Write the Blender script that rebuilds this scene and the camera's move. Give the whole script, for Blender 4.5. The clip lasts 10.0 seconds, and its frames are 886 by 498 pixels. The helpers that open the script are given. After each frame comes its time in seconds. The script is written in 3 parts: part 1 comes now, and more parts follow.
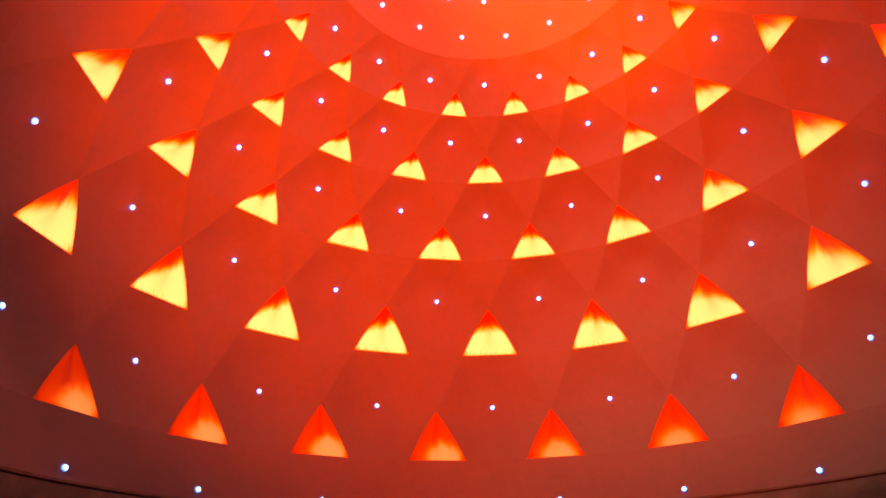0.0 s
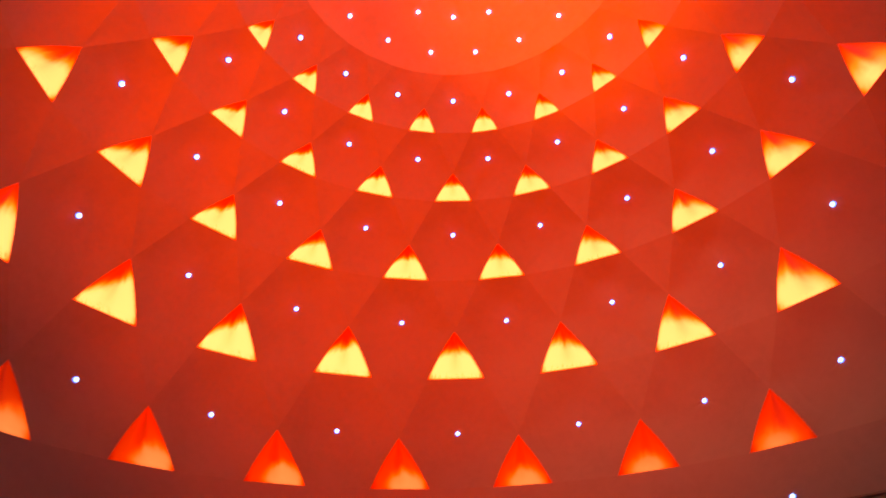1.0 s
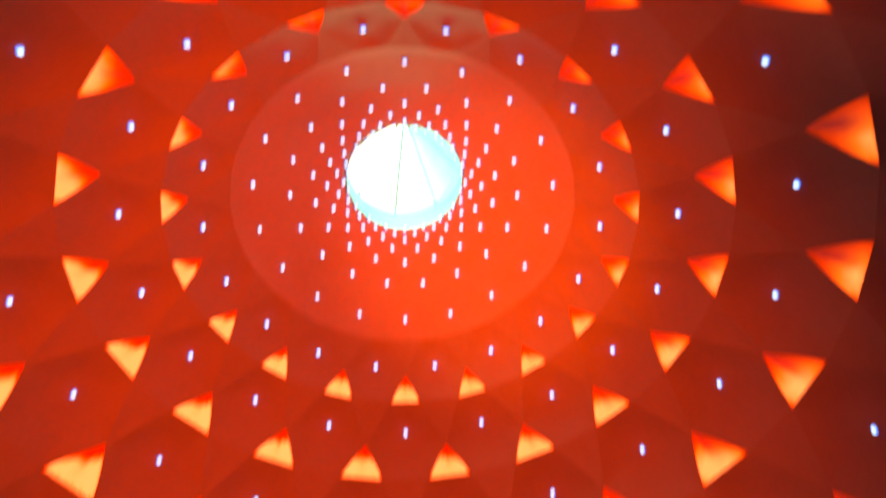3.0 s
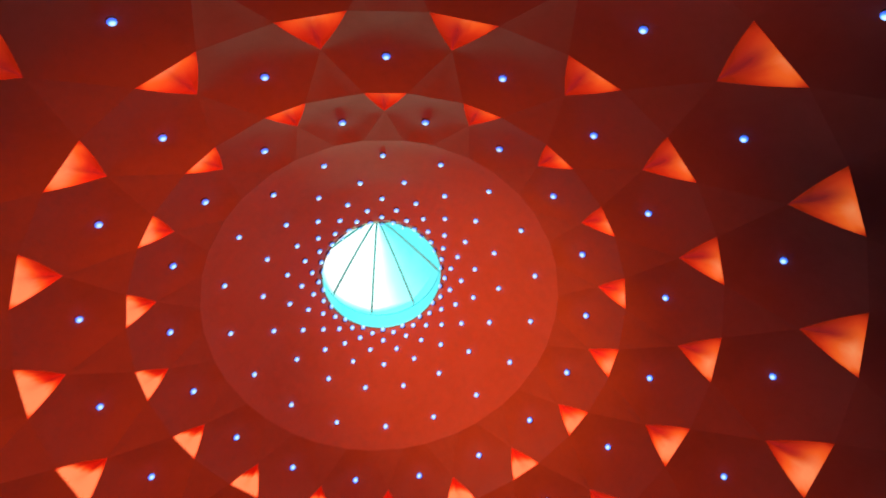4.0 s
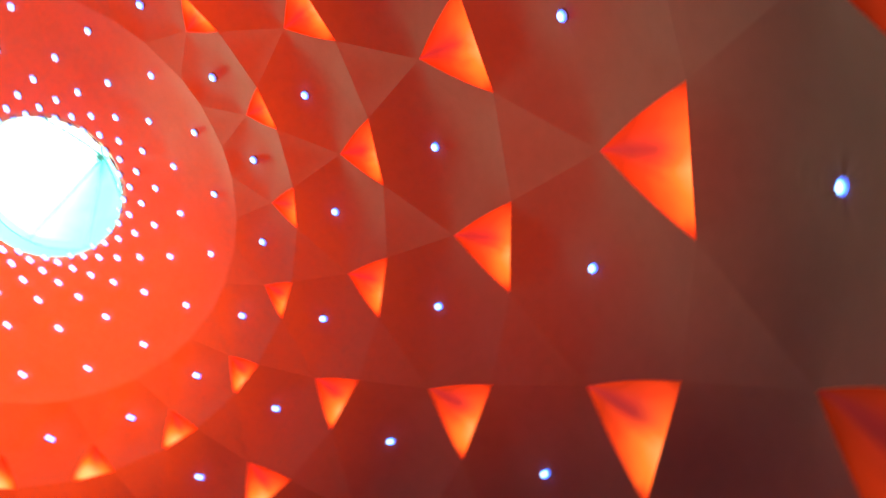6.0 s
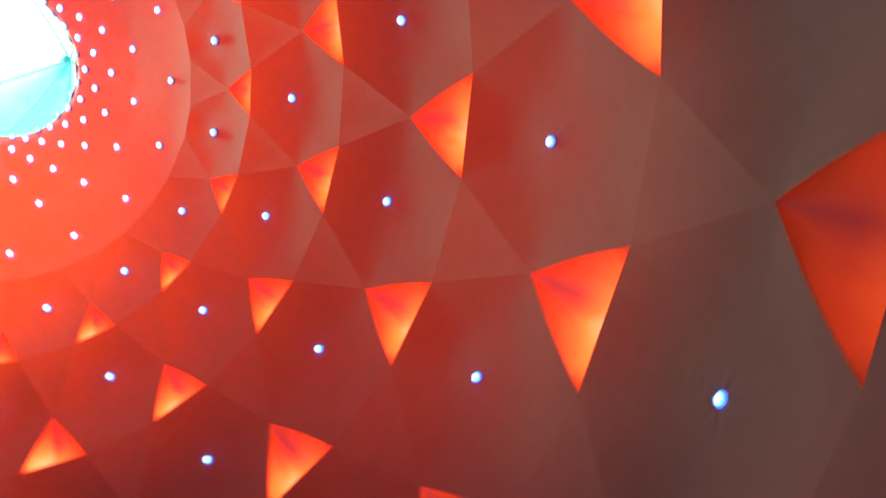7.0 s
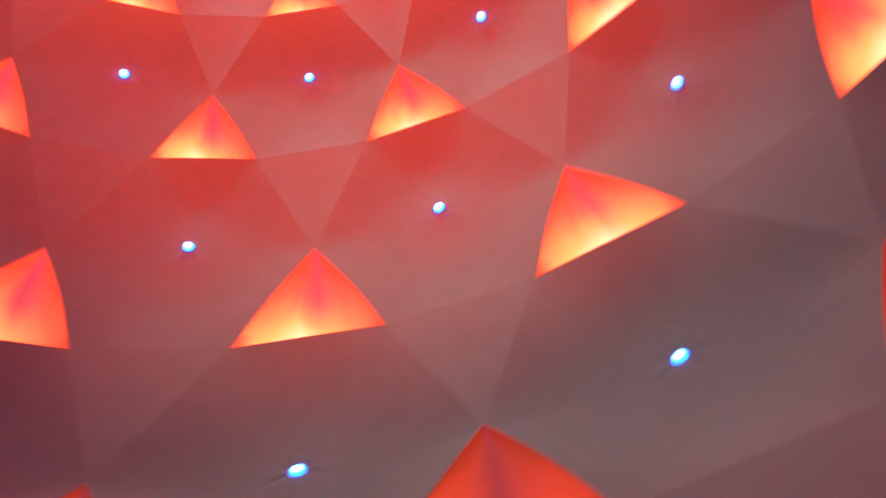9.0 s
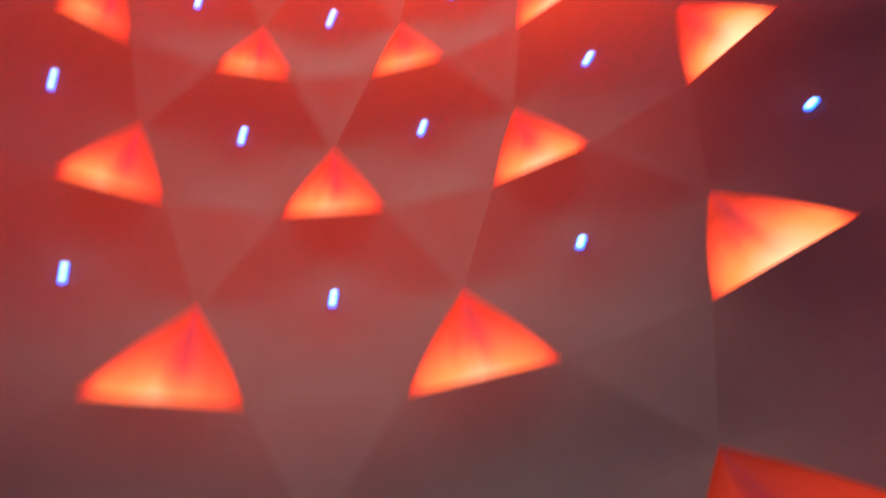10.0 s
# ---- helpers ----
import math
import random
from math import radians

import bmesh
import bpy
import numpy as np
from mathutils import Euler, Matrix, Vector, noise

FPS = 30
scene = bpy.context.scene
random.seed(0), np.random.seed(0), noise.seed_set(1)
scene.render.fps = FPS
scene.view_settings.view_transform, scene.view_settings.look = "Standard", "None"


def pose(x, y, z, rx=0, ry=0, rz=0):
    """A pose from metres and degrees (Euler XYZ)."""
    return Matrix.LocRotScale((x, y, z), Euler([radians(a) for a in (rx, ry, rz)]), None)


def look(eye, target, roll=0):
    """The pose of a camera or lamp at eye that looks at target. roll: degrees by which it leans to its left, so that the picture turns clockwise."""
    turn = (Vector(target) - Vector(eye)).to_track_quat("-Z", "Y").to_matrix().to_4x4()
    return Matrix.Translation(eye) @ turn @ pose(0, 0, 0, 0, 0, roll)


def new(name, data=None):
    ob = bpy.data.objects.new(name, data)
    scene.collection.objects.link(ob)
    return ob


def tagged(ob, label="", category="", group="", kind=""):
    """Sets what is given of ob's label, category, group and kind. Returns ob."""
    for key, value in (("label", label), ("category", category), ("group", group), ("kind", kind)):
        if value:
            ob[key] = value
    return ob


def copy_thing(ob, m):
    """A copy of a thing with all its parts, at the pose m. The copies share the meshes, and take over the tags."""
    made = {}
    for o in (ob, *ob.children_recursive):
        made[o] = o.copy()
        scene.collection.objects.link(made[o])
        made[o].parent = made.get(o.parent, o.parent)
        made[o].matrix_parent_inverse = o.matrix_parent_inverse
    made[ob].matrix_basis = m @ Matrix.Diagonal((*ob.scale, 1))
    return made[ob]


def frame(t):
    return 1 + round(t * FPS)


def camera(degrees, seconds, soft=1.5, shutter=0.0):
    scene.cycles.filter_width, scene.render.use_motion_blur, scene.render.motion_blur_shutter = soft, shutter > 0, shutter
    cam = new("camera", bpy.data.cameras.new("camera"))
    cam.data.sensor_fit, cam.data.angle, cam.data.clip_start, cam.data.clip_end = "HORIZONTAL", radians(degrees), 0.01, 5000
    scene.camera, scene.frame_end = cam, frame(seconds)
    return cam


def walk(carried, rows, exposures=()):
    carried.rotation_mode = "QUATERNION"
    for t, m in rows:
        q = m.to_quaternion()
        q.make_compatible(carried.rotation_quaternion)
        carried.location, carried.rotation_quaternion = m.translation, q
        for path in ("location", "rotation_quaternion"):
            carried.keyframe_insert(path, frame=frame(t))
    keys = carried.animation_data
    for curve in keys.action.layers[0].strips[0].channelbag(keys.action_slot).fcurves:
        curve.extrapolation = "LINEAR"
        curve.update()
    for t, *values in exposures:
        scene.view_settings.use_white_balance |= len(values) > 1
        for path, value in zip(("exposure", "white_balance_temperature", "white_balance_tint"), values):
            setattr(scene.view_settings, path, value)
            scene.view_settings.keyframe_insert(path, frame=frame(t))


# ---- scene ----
cam = camera(67.6, 10.0, soft=1.6, shutter=0.75)
PATH = [
    (0.0, pose(-0.440, -3.414, 1.544, 119.06, 1.50, 1.07)),
    (0.5, pose(-0.437, -3.311, 1.538, 120.07, 2.12, 0.05)),
    (1.0, pose(-0.410, -3.176, 1.524, 121.76, 2.19, -1.61)),
    (1.5, pose(-0.441, -3.072, 1.570, 124.11, 1.60, -6.21)),
    (2.0, pose(-0.434, -2.955, 1.613, 128.34, 1.80, -10.52)),
    (2.5, pose(-0.469, -2.872, 1.701, 137.10, 3.25, -9.12)),
    (3.0, pose(-0.514, -2.840, 1.760, 144.81, 2.92, -11.78)),
    (3.1, pose(-0.537, -2.830, 1.771, 147.57, 3.53, -11.59)),
    (3.2, pose(-0.614, -2.829, 1.787, 148.78, 4.01, -10.80)),
    (4.3, pose(-0.634, -2.494, 1.847, 157.38, 7.66, -12.44)),
    (4.5, pose(-0.563, -2.444, 1.843, 159.40, 6.11, -17.66)),
    (5.0, pose(-0.581, -2.330, 1.853, 160.84, 7.00, -38.53)),
    (5.5, pose(-0.678, -2.196, 1.844, 161.58, 10.29, -57.89)),
    (6.0, pose(-0.681, -2.177, 1.859, 161.69, 10.02, -78.91)),
    (6.2, pose(-0.679, -2.146, 1.855, 161.53, 10.32, -84.93)),
    (7.3, pose(-0.565, -2.197, 1.851, 164.34, 8.73, -116.18)),
    (7.5, pose(-0.505, -2.151, 1.828, 161.88, 9.65, -123.97)),
    (8.0, pose(-0.469, -2.123, 1.842, 153.60, 8.74, -131.53)),
    (8.5, pose(-0.515, -2.098, 1.854, 152.47, 6.83, -151.78)),
    (9.0, pose(-0.578, -2.059, 1.862, 154.85, 3.07, -171.71)),
    (9.5, pose(-0.617, -2.027, 1.857, 156.20, 1.85, 174.60)),
    (9.8, pose(-0.630, -2.013, 1.860, 155.39, 1.38, 167.62)),
    (10.0, pose(-0.626, -1.930, 1.874, 160.28, 4.97, 171.80)),
]
EXPOSURES = [
    (0.0, -0.06, 9200, 16), (1.0, -0.16, 9200, 16), (1.5, -0.42, 9200, 16), (2.0, -0.6, 9200, 18), (2.7, -0.7, 9400, 14), (3.2, -0.95, 8800, 12), (4.3, -1.95, 6000, 10),
    (4.7, -1.9, 6000, 10), (5.0, -1.48, 6300, 10), (5.5, -0.6, 7200, 10), (6.2, -0.35, 6900, 10), (7.5, 0.05, 5250, 12), (8.5, 0.43, 4950, 12), (9.0, 0.68, 4850, 12),
    (9.6, 0.45, 4950, 12), (10.0, 0.05, 5150, 18),
]
walk(cam, PATH, EXPOSURES)

# ---- light ----
world = bpy.data.worlds.new("faint_world")
world.use_nodes = True
world.node_tree.nodes["Background"].inputs["Color"].default_value = (0.02, 0.03, 0.05, 1)
world.node_tree.nodes["Background"].inputs["Strength"].default_value = 0.1
scene.world = world
GLOW = 3.3        # strength of the backlight painted into the triangular panels
LED_GLOW = 5.6   # small spot lights
BEAM = 4.5       # watts of each low spot light
CONE_GLOW = 30.0   # daylight painted into the lantern cloth as emission

# added unseen red floods: the first washes the far side, the second the crown; the third, set low, lights the near
# tiers steeply
for energy, cone, orange, eye, target in (
        (4800.0, 98, 0.049, (-1.1, -2.5, 2.2), (-0.08, 1.7, 5.85)),
        (5600.0, 35, 0.075, (-1.5, -2.4, 2.2), (0.75, 0.2, 6.45)),
        (1800.0, 60, 0.052, (0.1, -1.2, 0.5), (-0.25, -1.95, 5.4))):
    flood = new("unseen_red_flood", bpy.data.lights.new("unseen_red_flood", "SPOT"))
    flood.data.energy, flood.data.color = energy, (1.0, orange, 0.003)
    flood.data.spot_size, flood.data.spot_blend, flood.data.shadow_soft_size = radians(cone), 1.0, 0.15
    flood.matrix_world = look(eye, target)

# added spot in the lantern: stands in for low daylight slanting onto the near side
day = new("lantern_daylight_standin", bpy.data.lights.new("lantern_daylight_standin", "SPOT"))
day.data.energy, day.data.color = 320.0, (0.24, 1.0, 0.62)
day.data.spot_size, day.data.spot_blend, day.data.shadow_soft_size = radians(50), 1.0, 0.22
day.matrix_world = look((0.06, 0.19, 7.34), (-0.12, -0.56, 6.77))

# added spot: stands in for paler sunny-side light on the dome's foot across from it
glow = new("lantern_sunlight_standin", bpy.data.lights.new("lantern_sunlight_standin", "SPOT"))
glow.data.energy, glow.data.color = 140.0, (0.85, 1.0, 0.72)
glow.data.spot_size, glow.data.spot_blend, glow.data.shadow_soft_size = radians(58), 1.0, 0.20
glow.matrix_world = look((-0.16, -0.12, 7.34), (0.22, 0.34, 6.54))

# ---- measures (metres, floor at z = 0, dome axis at x = y = 0) ----
S, Z0, N = 3.5, 3.45, 18
STEP = 2 * math.pi / N


def rz(r, z):
    return (r * S, z * S + Z0)


RIM = rz(0.915, -0.300)
# base ring of each tier of triangles, then the edge of the crown
BASE = [rz(0.9525, -0.1612), rz(0.954, 0.1486), rz(0.8263, 0.4098), rz(0.664, 0.585), rz(0.5136, 0.7143), rz(0.397, 0.824)]
APEX = [rz(0.9738, -0.0187), rz(0.9087, 0.2813), rz(0.7567, 0.4888), rz(0.606, 0.6424), rz(0.4692, 0.7635)]
LAMP = [rz(1.0, 0.0), rz(0.9084, 0.3081), rz(0.7503, 0.5254), rz(0.5845, 0.6739), rz(0.4527, 0.7804)]
HALF = [radians(a) for a in (4.8, 5.0, 4.75, 4.7, 4.2, 4.2)]
SKIRT_LAMP = rz(0.922, -0.279)
CROWN_LAMP = [rz(0.355, 0.8637), rz(0.279, 0.921), rz(0.227, 0.950), rz(0.194, 0.966), rz(0.171, 0.976), rz(0.156, 0.983), rz(0.1495, 0.988)]
OCULUS = rz(0.146, 0.996)
SPIRE = rz(0.0, 1.375)
DRUM = 0.27


def at(rz_pair, a):
    """A point of the dome: radius and height, turned by a from the +y axis towards +x."""
    return Vector((rz_pair[0] * math.sin(a), rz_pair[0] * math.cos(a), rz_pair[1]))


def turn(a):
    return Matrix.Rotation(-a, 4, "Z")


# ---- materials ----
def material(name):
    m = bpy.data.materials.new(name)
    m.use_nodes = True
    nt = m.node_tree
    return m, nt, nt.nodes["Principled BSDF"]


def node(nt, kind, **values):
    n = nt.nodes.new(kind)
    for k, v in values.items():
        n.inputs[k].default_value = v
    return n


def calc(nt, op, a, b=None, c=None, clamp=False):
    n = nt.nodes.new("ShaderNodeMath")
    n.operation, n.use_clamp = op, clamp
    for i, v in enumerate((a, b, c)):
        if v is None:
            continue
        if isinstance(v, (int, float)):
            n.inputs[i].default_value = v
        else:
            nt.links.new(v, n.inputs[i])
    return n.outputs[0]


def ramp(nt, fac, stops, ease="LINEAR"):
    n = nt.nodes.new("ShaderNodeValToRGB")
    n.color_ramp.interpolation = ease
    els = n.color_ramp.elements
    while len(els) < len(stops):
        els.new(0.5)
    for e, (p, c) in zip(els, stops):
        e.position, e.color = p, (*c, 1)
    nt.links.new(fac, n.inputs["Fac"])
    return n.outputs["Color"]


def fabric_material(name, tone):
    """Mid-grey stretch jersey: faint stains, knit and slack."""
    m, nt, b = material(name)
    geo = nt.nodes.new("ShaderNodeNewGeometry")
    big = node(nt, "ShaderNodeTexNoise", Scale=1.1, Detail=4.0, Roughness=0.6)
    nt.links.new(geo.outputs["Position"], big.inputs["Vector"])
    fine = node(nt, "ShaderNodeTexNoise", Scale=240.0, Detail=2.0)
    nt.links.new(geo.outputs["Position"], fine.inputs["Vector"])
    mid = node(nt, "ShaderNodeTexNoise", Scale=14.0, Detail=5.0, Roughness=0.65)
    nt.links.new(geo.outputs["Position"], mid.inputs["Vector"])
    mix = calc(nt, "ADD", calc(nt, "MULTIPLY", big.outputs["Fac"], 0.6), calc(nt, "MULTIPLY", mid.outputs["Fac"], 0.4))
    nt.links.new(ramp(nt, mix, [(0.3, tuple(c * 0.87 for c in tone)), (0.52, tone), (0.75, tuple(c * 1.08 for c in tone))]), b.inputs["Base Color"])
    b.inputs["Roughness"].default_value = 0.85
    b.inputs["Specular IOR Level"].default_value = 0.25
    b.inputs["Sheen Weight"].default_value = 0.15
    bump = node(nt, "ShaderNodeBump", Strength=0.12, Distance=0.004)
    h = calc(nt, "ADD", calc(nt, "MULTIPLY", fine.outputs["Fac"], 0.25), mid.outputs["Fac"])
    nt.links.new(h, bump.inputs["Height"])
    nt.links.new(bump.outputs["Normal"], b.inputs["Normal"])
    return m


def panel_material():
    """Orange tent cloth with backlight painted as glow: sun side yellow, other side orange-red."""
    m, nt, b = material("orange_cloth_painted_glow")
    uv = nt.nodes.new("ShaderNodeUVMap")
    uv.uv_map = "panel"
    sep = nt.nodes.new("ShaderNodeSeparateXYZ")
    nt.links.new(uv.outputs["UV"], sep.inputs[0])
    u, v = sep.outputs["X"], sep.outputs["Y"]
    info = nt.nodes.new("ShaderNodeObjectInfo")
    loc = nt.nodes.new("ShaderNodeSeparateXYZ")
    nt.links.new(info.outputs["Location"], loc.inputs[0])
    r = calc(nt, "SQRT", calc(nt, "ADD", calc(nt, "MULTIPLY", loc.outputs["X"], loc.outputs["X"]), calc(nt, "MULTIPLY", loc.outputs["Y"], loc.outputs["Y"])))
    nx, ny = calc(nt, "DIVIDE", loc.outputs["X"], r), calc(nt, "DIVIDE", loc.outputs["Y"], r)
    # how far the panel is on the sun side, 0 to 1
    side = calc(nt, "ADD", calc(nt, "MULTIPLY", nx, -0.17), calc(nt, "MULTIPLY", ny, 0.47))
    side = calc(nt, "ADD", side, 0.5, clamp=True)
    # the lowest tier's shade outside is painted in as less glow
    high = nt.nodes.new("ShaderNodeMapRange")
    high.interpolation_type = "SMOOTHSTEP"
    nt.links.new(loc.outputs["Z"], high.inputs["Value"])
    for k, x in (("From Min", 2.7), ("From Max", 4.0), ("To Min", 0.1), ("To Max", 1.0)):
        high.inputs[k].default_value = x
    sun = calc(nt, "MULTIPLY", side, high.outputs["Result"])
    # the brightest place painted in the panel, towards the sun and the base
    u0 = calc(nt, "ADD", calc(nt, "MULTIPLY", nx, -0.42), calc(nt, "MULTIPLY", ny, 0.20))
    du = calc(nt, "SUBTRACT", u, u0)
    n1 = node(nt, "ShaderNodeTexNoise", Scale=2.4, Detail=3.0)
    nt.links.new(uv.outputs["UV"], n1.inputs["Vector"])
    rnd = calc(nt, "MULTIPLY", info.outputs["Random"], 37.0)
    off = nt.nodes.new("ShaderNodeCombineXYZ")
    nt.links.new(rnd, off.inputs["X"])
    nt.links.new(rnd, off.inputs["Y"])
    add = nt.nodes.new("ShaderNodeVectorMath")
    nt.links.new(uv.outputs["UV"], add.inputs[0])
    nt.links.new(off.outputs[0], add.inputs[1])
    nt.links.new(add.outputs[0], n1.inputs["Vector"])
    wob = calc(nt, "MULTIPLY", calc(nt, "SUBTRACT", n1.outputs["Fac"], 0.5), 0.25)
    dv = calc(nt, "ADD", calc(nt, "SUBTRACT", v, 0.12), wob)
    # the painted line of light slants with the sun
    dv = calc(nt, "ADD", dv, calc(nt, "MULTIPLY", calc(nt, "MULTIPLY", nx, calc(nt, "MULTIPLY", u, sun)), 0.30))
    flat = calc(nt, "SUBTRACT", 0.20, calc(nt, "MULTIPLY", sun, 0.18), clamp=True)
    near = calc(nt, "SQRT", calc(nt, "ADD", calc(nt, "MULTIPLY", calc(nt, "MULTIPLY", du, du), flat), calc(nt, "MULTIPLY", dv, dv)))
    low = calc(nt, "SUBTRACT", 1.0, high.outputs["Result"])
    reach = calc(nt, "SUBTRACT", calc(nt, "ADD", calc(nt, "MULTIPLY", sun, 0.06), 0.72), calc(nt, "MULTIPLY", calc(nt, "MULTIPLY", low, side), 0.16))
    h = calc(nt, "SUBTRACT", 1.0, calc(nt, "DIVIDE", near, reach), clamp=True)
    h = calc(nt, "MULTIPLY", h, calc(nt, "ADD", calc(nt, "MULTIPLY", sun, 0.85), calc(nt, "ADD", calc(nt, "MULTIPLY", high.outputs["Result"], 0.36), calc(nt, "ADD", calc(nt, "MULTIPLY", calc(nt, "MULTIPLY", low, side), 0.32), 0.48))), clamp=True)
    # sun side: the painted light ends fairly sharply, and the hem stays red
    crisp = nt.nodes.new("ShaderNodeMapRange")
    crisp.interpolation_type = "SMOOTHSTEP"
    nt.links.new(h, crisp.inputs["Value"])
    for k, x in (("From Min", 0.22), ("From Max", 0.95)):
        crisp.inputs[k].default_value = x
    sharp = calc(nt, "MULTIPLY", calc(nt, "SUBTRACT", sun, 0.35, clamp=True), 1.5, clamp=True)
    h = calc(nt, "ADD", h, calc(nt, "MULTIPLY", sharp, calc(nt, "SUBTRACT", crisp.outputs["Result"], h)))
    # a patch of light painted at the base of the lowest panels
    lit_patch = nt.nodes.new("ShaderNodeMapRange")
    lit_patch.interpolation_type = "SMOOTHSTEP"
    nt.links.new(h, lit_patch.inputs["Value"])
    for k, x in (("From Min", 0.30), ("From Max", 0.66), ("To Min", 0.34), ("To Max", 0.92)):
        lit_patch.inputs[k].default_value = x
    h = calc(nt, "ADD", h, calc(nt, "MULTIPLY", calc(nt, "MULTIPLY", low, side), calc(nt, "SUBTRACT", lit_patch.outputs["Result"], h)))
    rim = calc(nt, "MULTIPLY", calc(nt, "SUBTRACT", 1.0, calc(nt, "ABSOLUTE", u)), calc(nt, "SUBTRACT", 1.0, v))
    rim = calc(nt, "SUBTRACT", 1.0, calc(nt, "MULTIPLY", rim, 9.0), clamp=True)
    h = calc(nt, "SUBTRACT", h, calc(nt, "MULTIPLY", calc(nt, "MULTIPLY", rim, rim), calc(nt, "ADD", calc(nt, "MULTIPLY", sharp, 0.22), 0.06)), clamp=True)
    # dark creases of the puckered corners, painted in as less glow
    corner_shade = calc(nt, "MULTIPLY", calc(nt, "SUBTRACT", calc(nt, "ABSOLUTE", u), 0.80, clamp=True), calc(nt, "SUBTRACT", 0.16, v, clamp=True))
    h = calc(nt, "SUBTRACT", h, calc(nt, "MULTIPLY", corner_shade, 12.0), clamp=True)
    # the fold's shade is painted as a darker streak down from the tip
    fold_shade = calc(nt, "MULTIPLY", calc(nt, "SUBTRACT", 1.0, calc(nt, "ABSOLUTE", calc(nt, "MULTIPLY", u, 2.6)), clamp=True), calc(nt, "MULTIPLY", v, 0.26))
    h = calc(nt, "SUBTRACT", h, fold_shade, clamp=True)
    # hem stitches that stand dark along the base
    n2 = node(nt, "ShaderNodeTexNoise", Scale=26.0, Detail=2.0)
    n2.noise_dimensions = "1D"
    nt.links.new(calc(nt, "ADD", u, rnd), n2.inputs["W"])
    stitch = calc(nt, "MULTIPLY", calc(nt, "SUBTRACT", n2.outputs["Fac"], 0.54, clamp=True), 0.55)
    fray = calc(nt, "GREATER_THAN", stitch, calc(nt, "SUBTRACT", v, 0.02))
    h = calc(nt, "SUBTRACT", h, calc(nt, "MULTIPLY", calc(nt, "MULTIPLY", fray, sharp), 0.4), clamp=True)
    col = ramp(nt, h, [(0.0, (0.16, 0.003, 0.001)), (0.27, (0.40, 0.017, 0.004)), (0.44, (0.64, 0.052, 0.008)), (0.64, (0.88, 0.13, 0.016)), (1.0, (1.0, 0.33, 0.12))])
    # on the shaded side, shading of the middle fold is painted in dusky purple-red
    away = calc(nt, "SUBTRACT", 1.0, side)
    middle_shade = calc(nt, "SUBTRACT", 1.0, calc(nt, "ABSOLUTE", calc(nt, "MULTIPLY", calc(nt, "ADD", calc(nt, "SUBTRACT", u, 0.10), wob), 0.95)), clamp=True)
    middle_shade = calc(nt, "MULTIPLY", calc(nt, "MULTIPLY", middle_shade, middle_shade), calc(nt, "MULTIPLY", calc(nt, "MULTIPLY", v, 2.2, clamp=True), calc(nt, "ADD", calc(nt, "MULTIPLY", low, 0.3), 0.85)))
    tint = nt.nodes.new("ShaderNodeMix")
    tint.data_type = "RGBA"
    nt.links.new(calc(nt, "MULTIPLY", middle_shade, away), tint.inputs[0])
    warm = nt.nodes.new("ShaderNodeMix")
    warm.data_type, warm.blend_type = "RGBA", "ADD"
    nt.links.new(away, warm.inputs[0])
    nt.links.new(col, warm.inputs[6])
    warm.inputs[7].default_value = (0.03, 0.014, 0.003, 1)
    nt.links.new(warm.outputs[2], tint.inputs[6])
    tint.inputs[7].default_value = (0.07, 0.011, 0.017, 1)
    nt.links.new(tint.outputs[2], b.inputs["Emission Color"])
    # less glow painted into the lowest tier and the shaded side
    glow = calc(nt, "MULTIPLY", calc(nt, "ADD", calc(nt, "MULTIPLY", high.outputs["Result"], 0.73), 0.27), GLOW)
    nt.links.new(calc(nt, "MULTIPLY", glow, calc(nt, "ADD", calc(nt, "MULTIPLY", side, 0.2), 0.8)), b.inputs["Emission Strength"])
    b.inputs["Base Color"].default_value = (0.40, 0.045, 0.010, 1)
    b.inputs["Roughness"].default_value = 0.85
    b.inputs["Specular IOR Level"].default_value = 0.1
    weave = node(nt, "ShaderNodeTexNoise", Scale=60.0, Detail=3.0)
    nt.links.new(uv.outputs["UV"], weave.inputs["Vector"])
    bump = node(nt, "ShaderNodeBump", Strength=0.1, Distance=0.003)
    nt.links.new(weave.outputs["Fac"], bump.inputs["Height"])
    nt.links.new(bump.outputs["Normal"], b.inputs["Normal"])
    return m


def plain_material(name, color, rough, metal=0.0, scale=9.0, vary=0.25, bump_by=0.1):
    m, nt, b = material(name)
    geo = nt.nodes.new("ShaderNodeNewGeometry")
    n = node(nt, "ShaderNodeTexNoise", Scale=scale, Detail=5.0, Roughness=0.6)
    nt.links.new(geo.outputs["Position"], n.inputs["Vector"])
    lo = tuple(c * (1 - vary) for c in color)
    hi = tuple(min(1, c * (1 + vary)) for c in color)
    nt.links.new(ramp(nt, n.outputs["Fac"], [(0.3, lo), (0.7, hi)]), b.inputs["Base Color"])
    b.inputs["Roughness"].default_value, b.inputs["Metallic"].default_value = rough, metal
    bump = node(nt, "ShaderNodeBump", Strength=bump_by, Distance=0.004)
    nt.links.new(n.outputs["Fac"], bump.inputs["Height"])
    nt.links.new(bump.outputs["Normal"], b.inputs["Normal"])
    return m


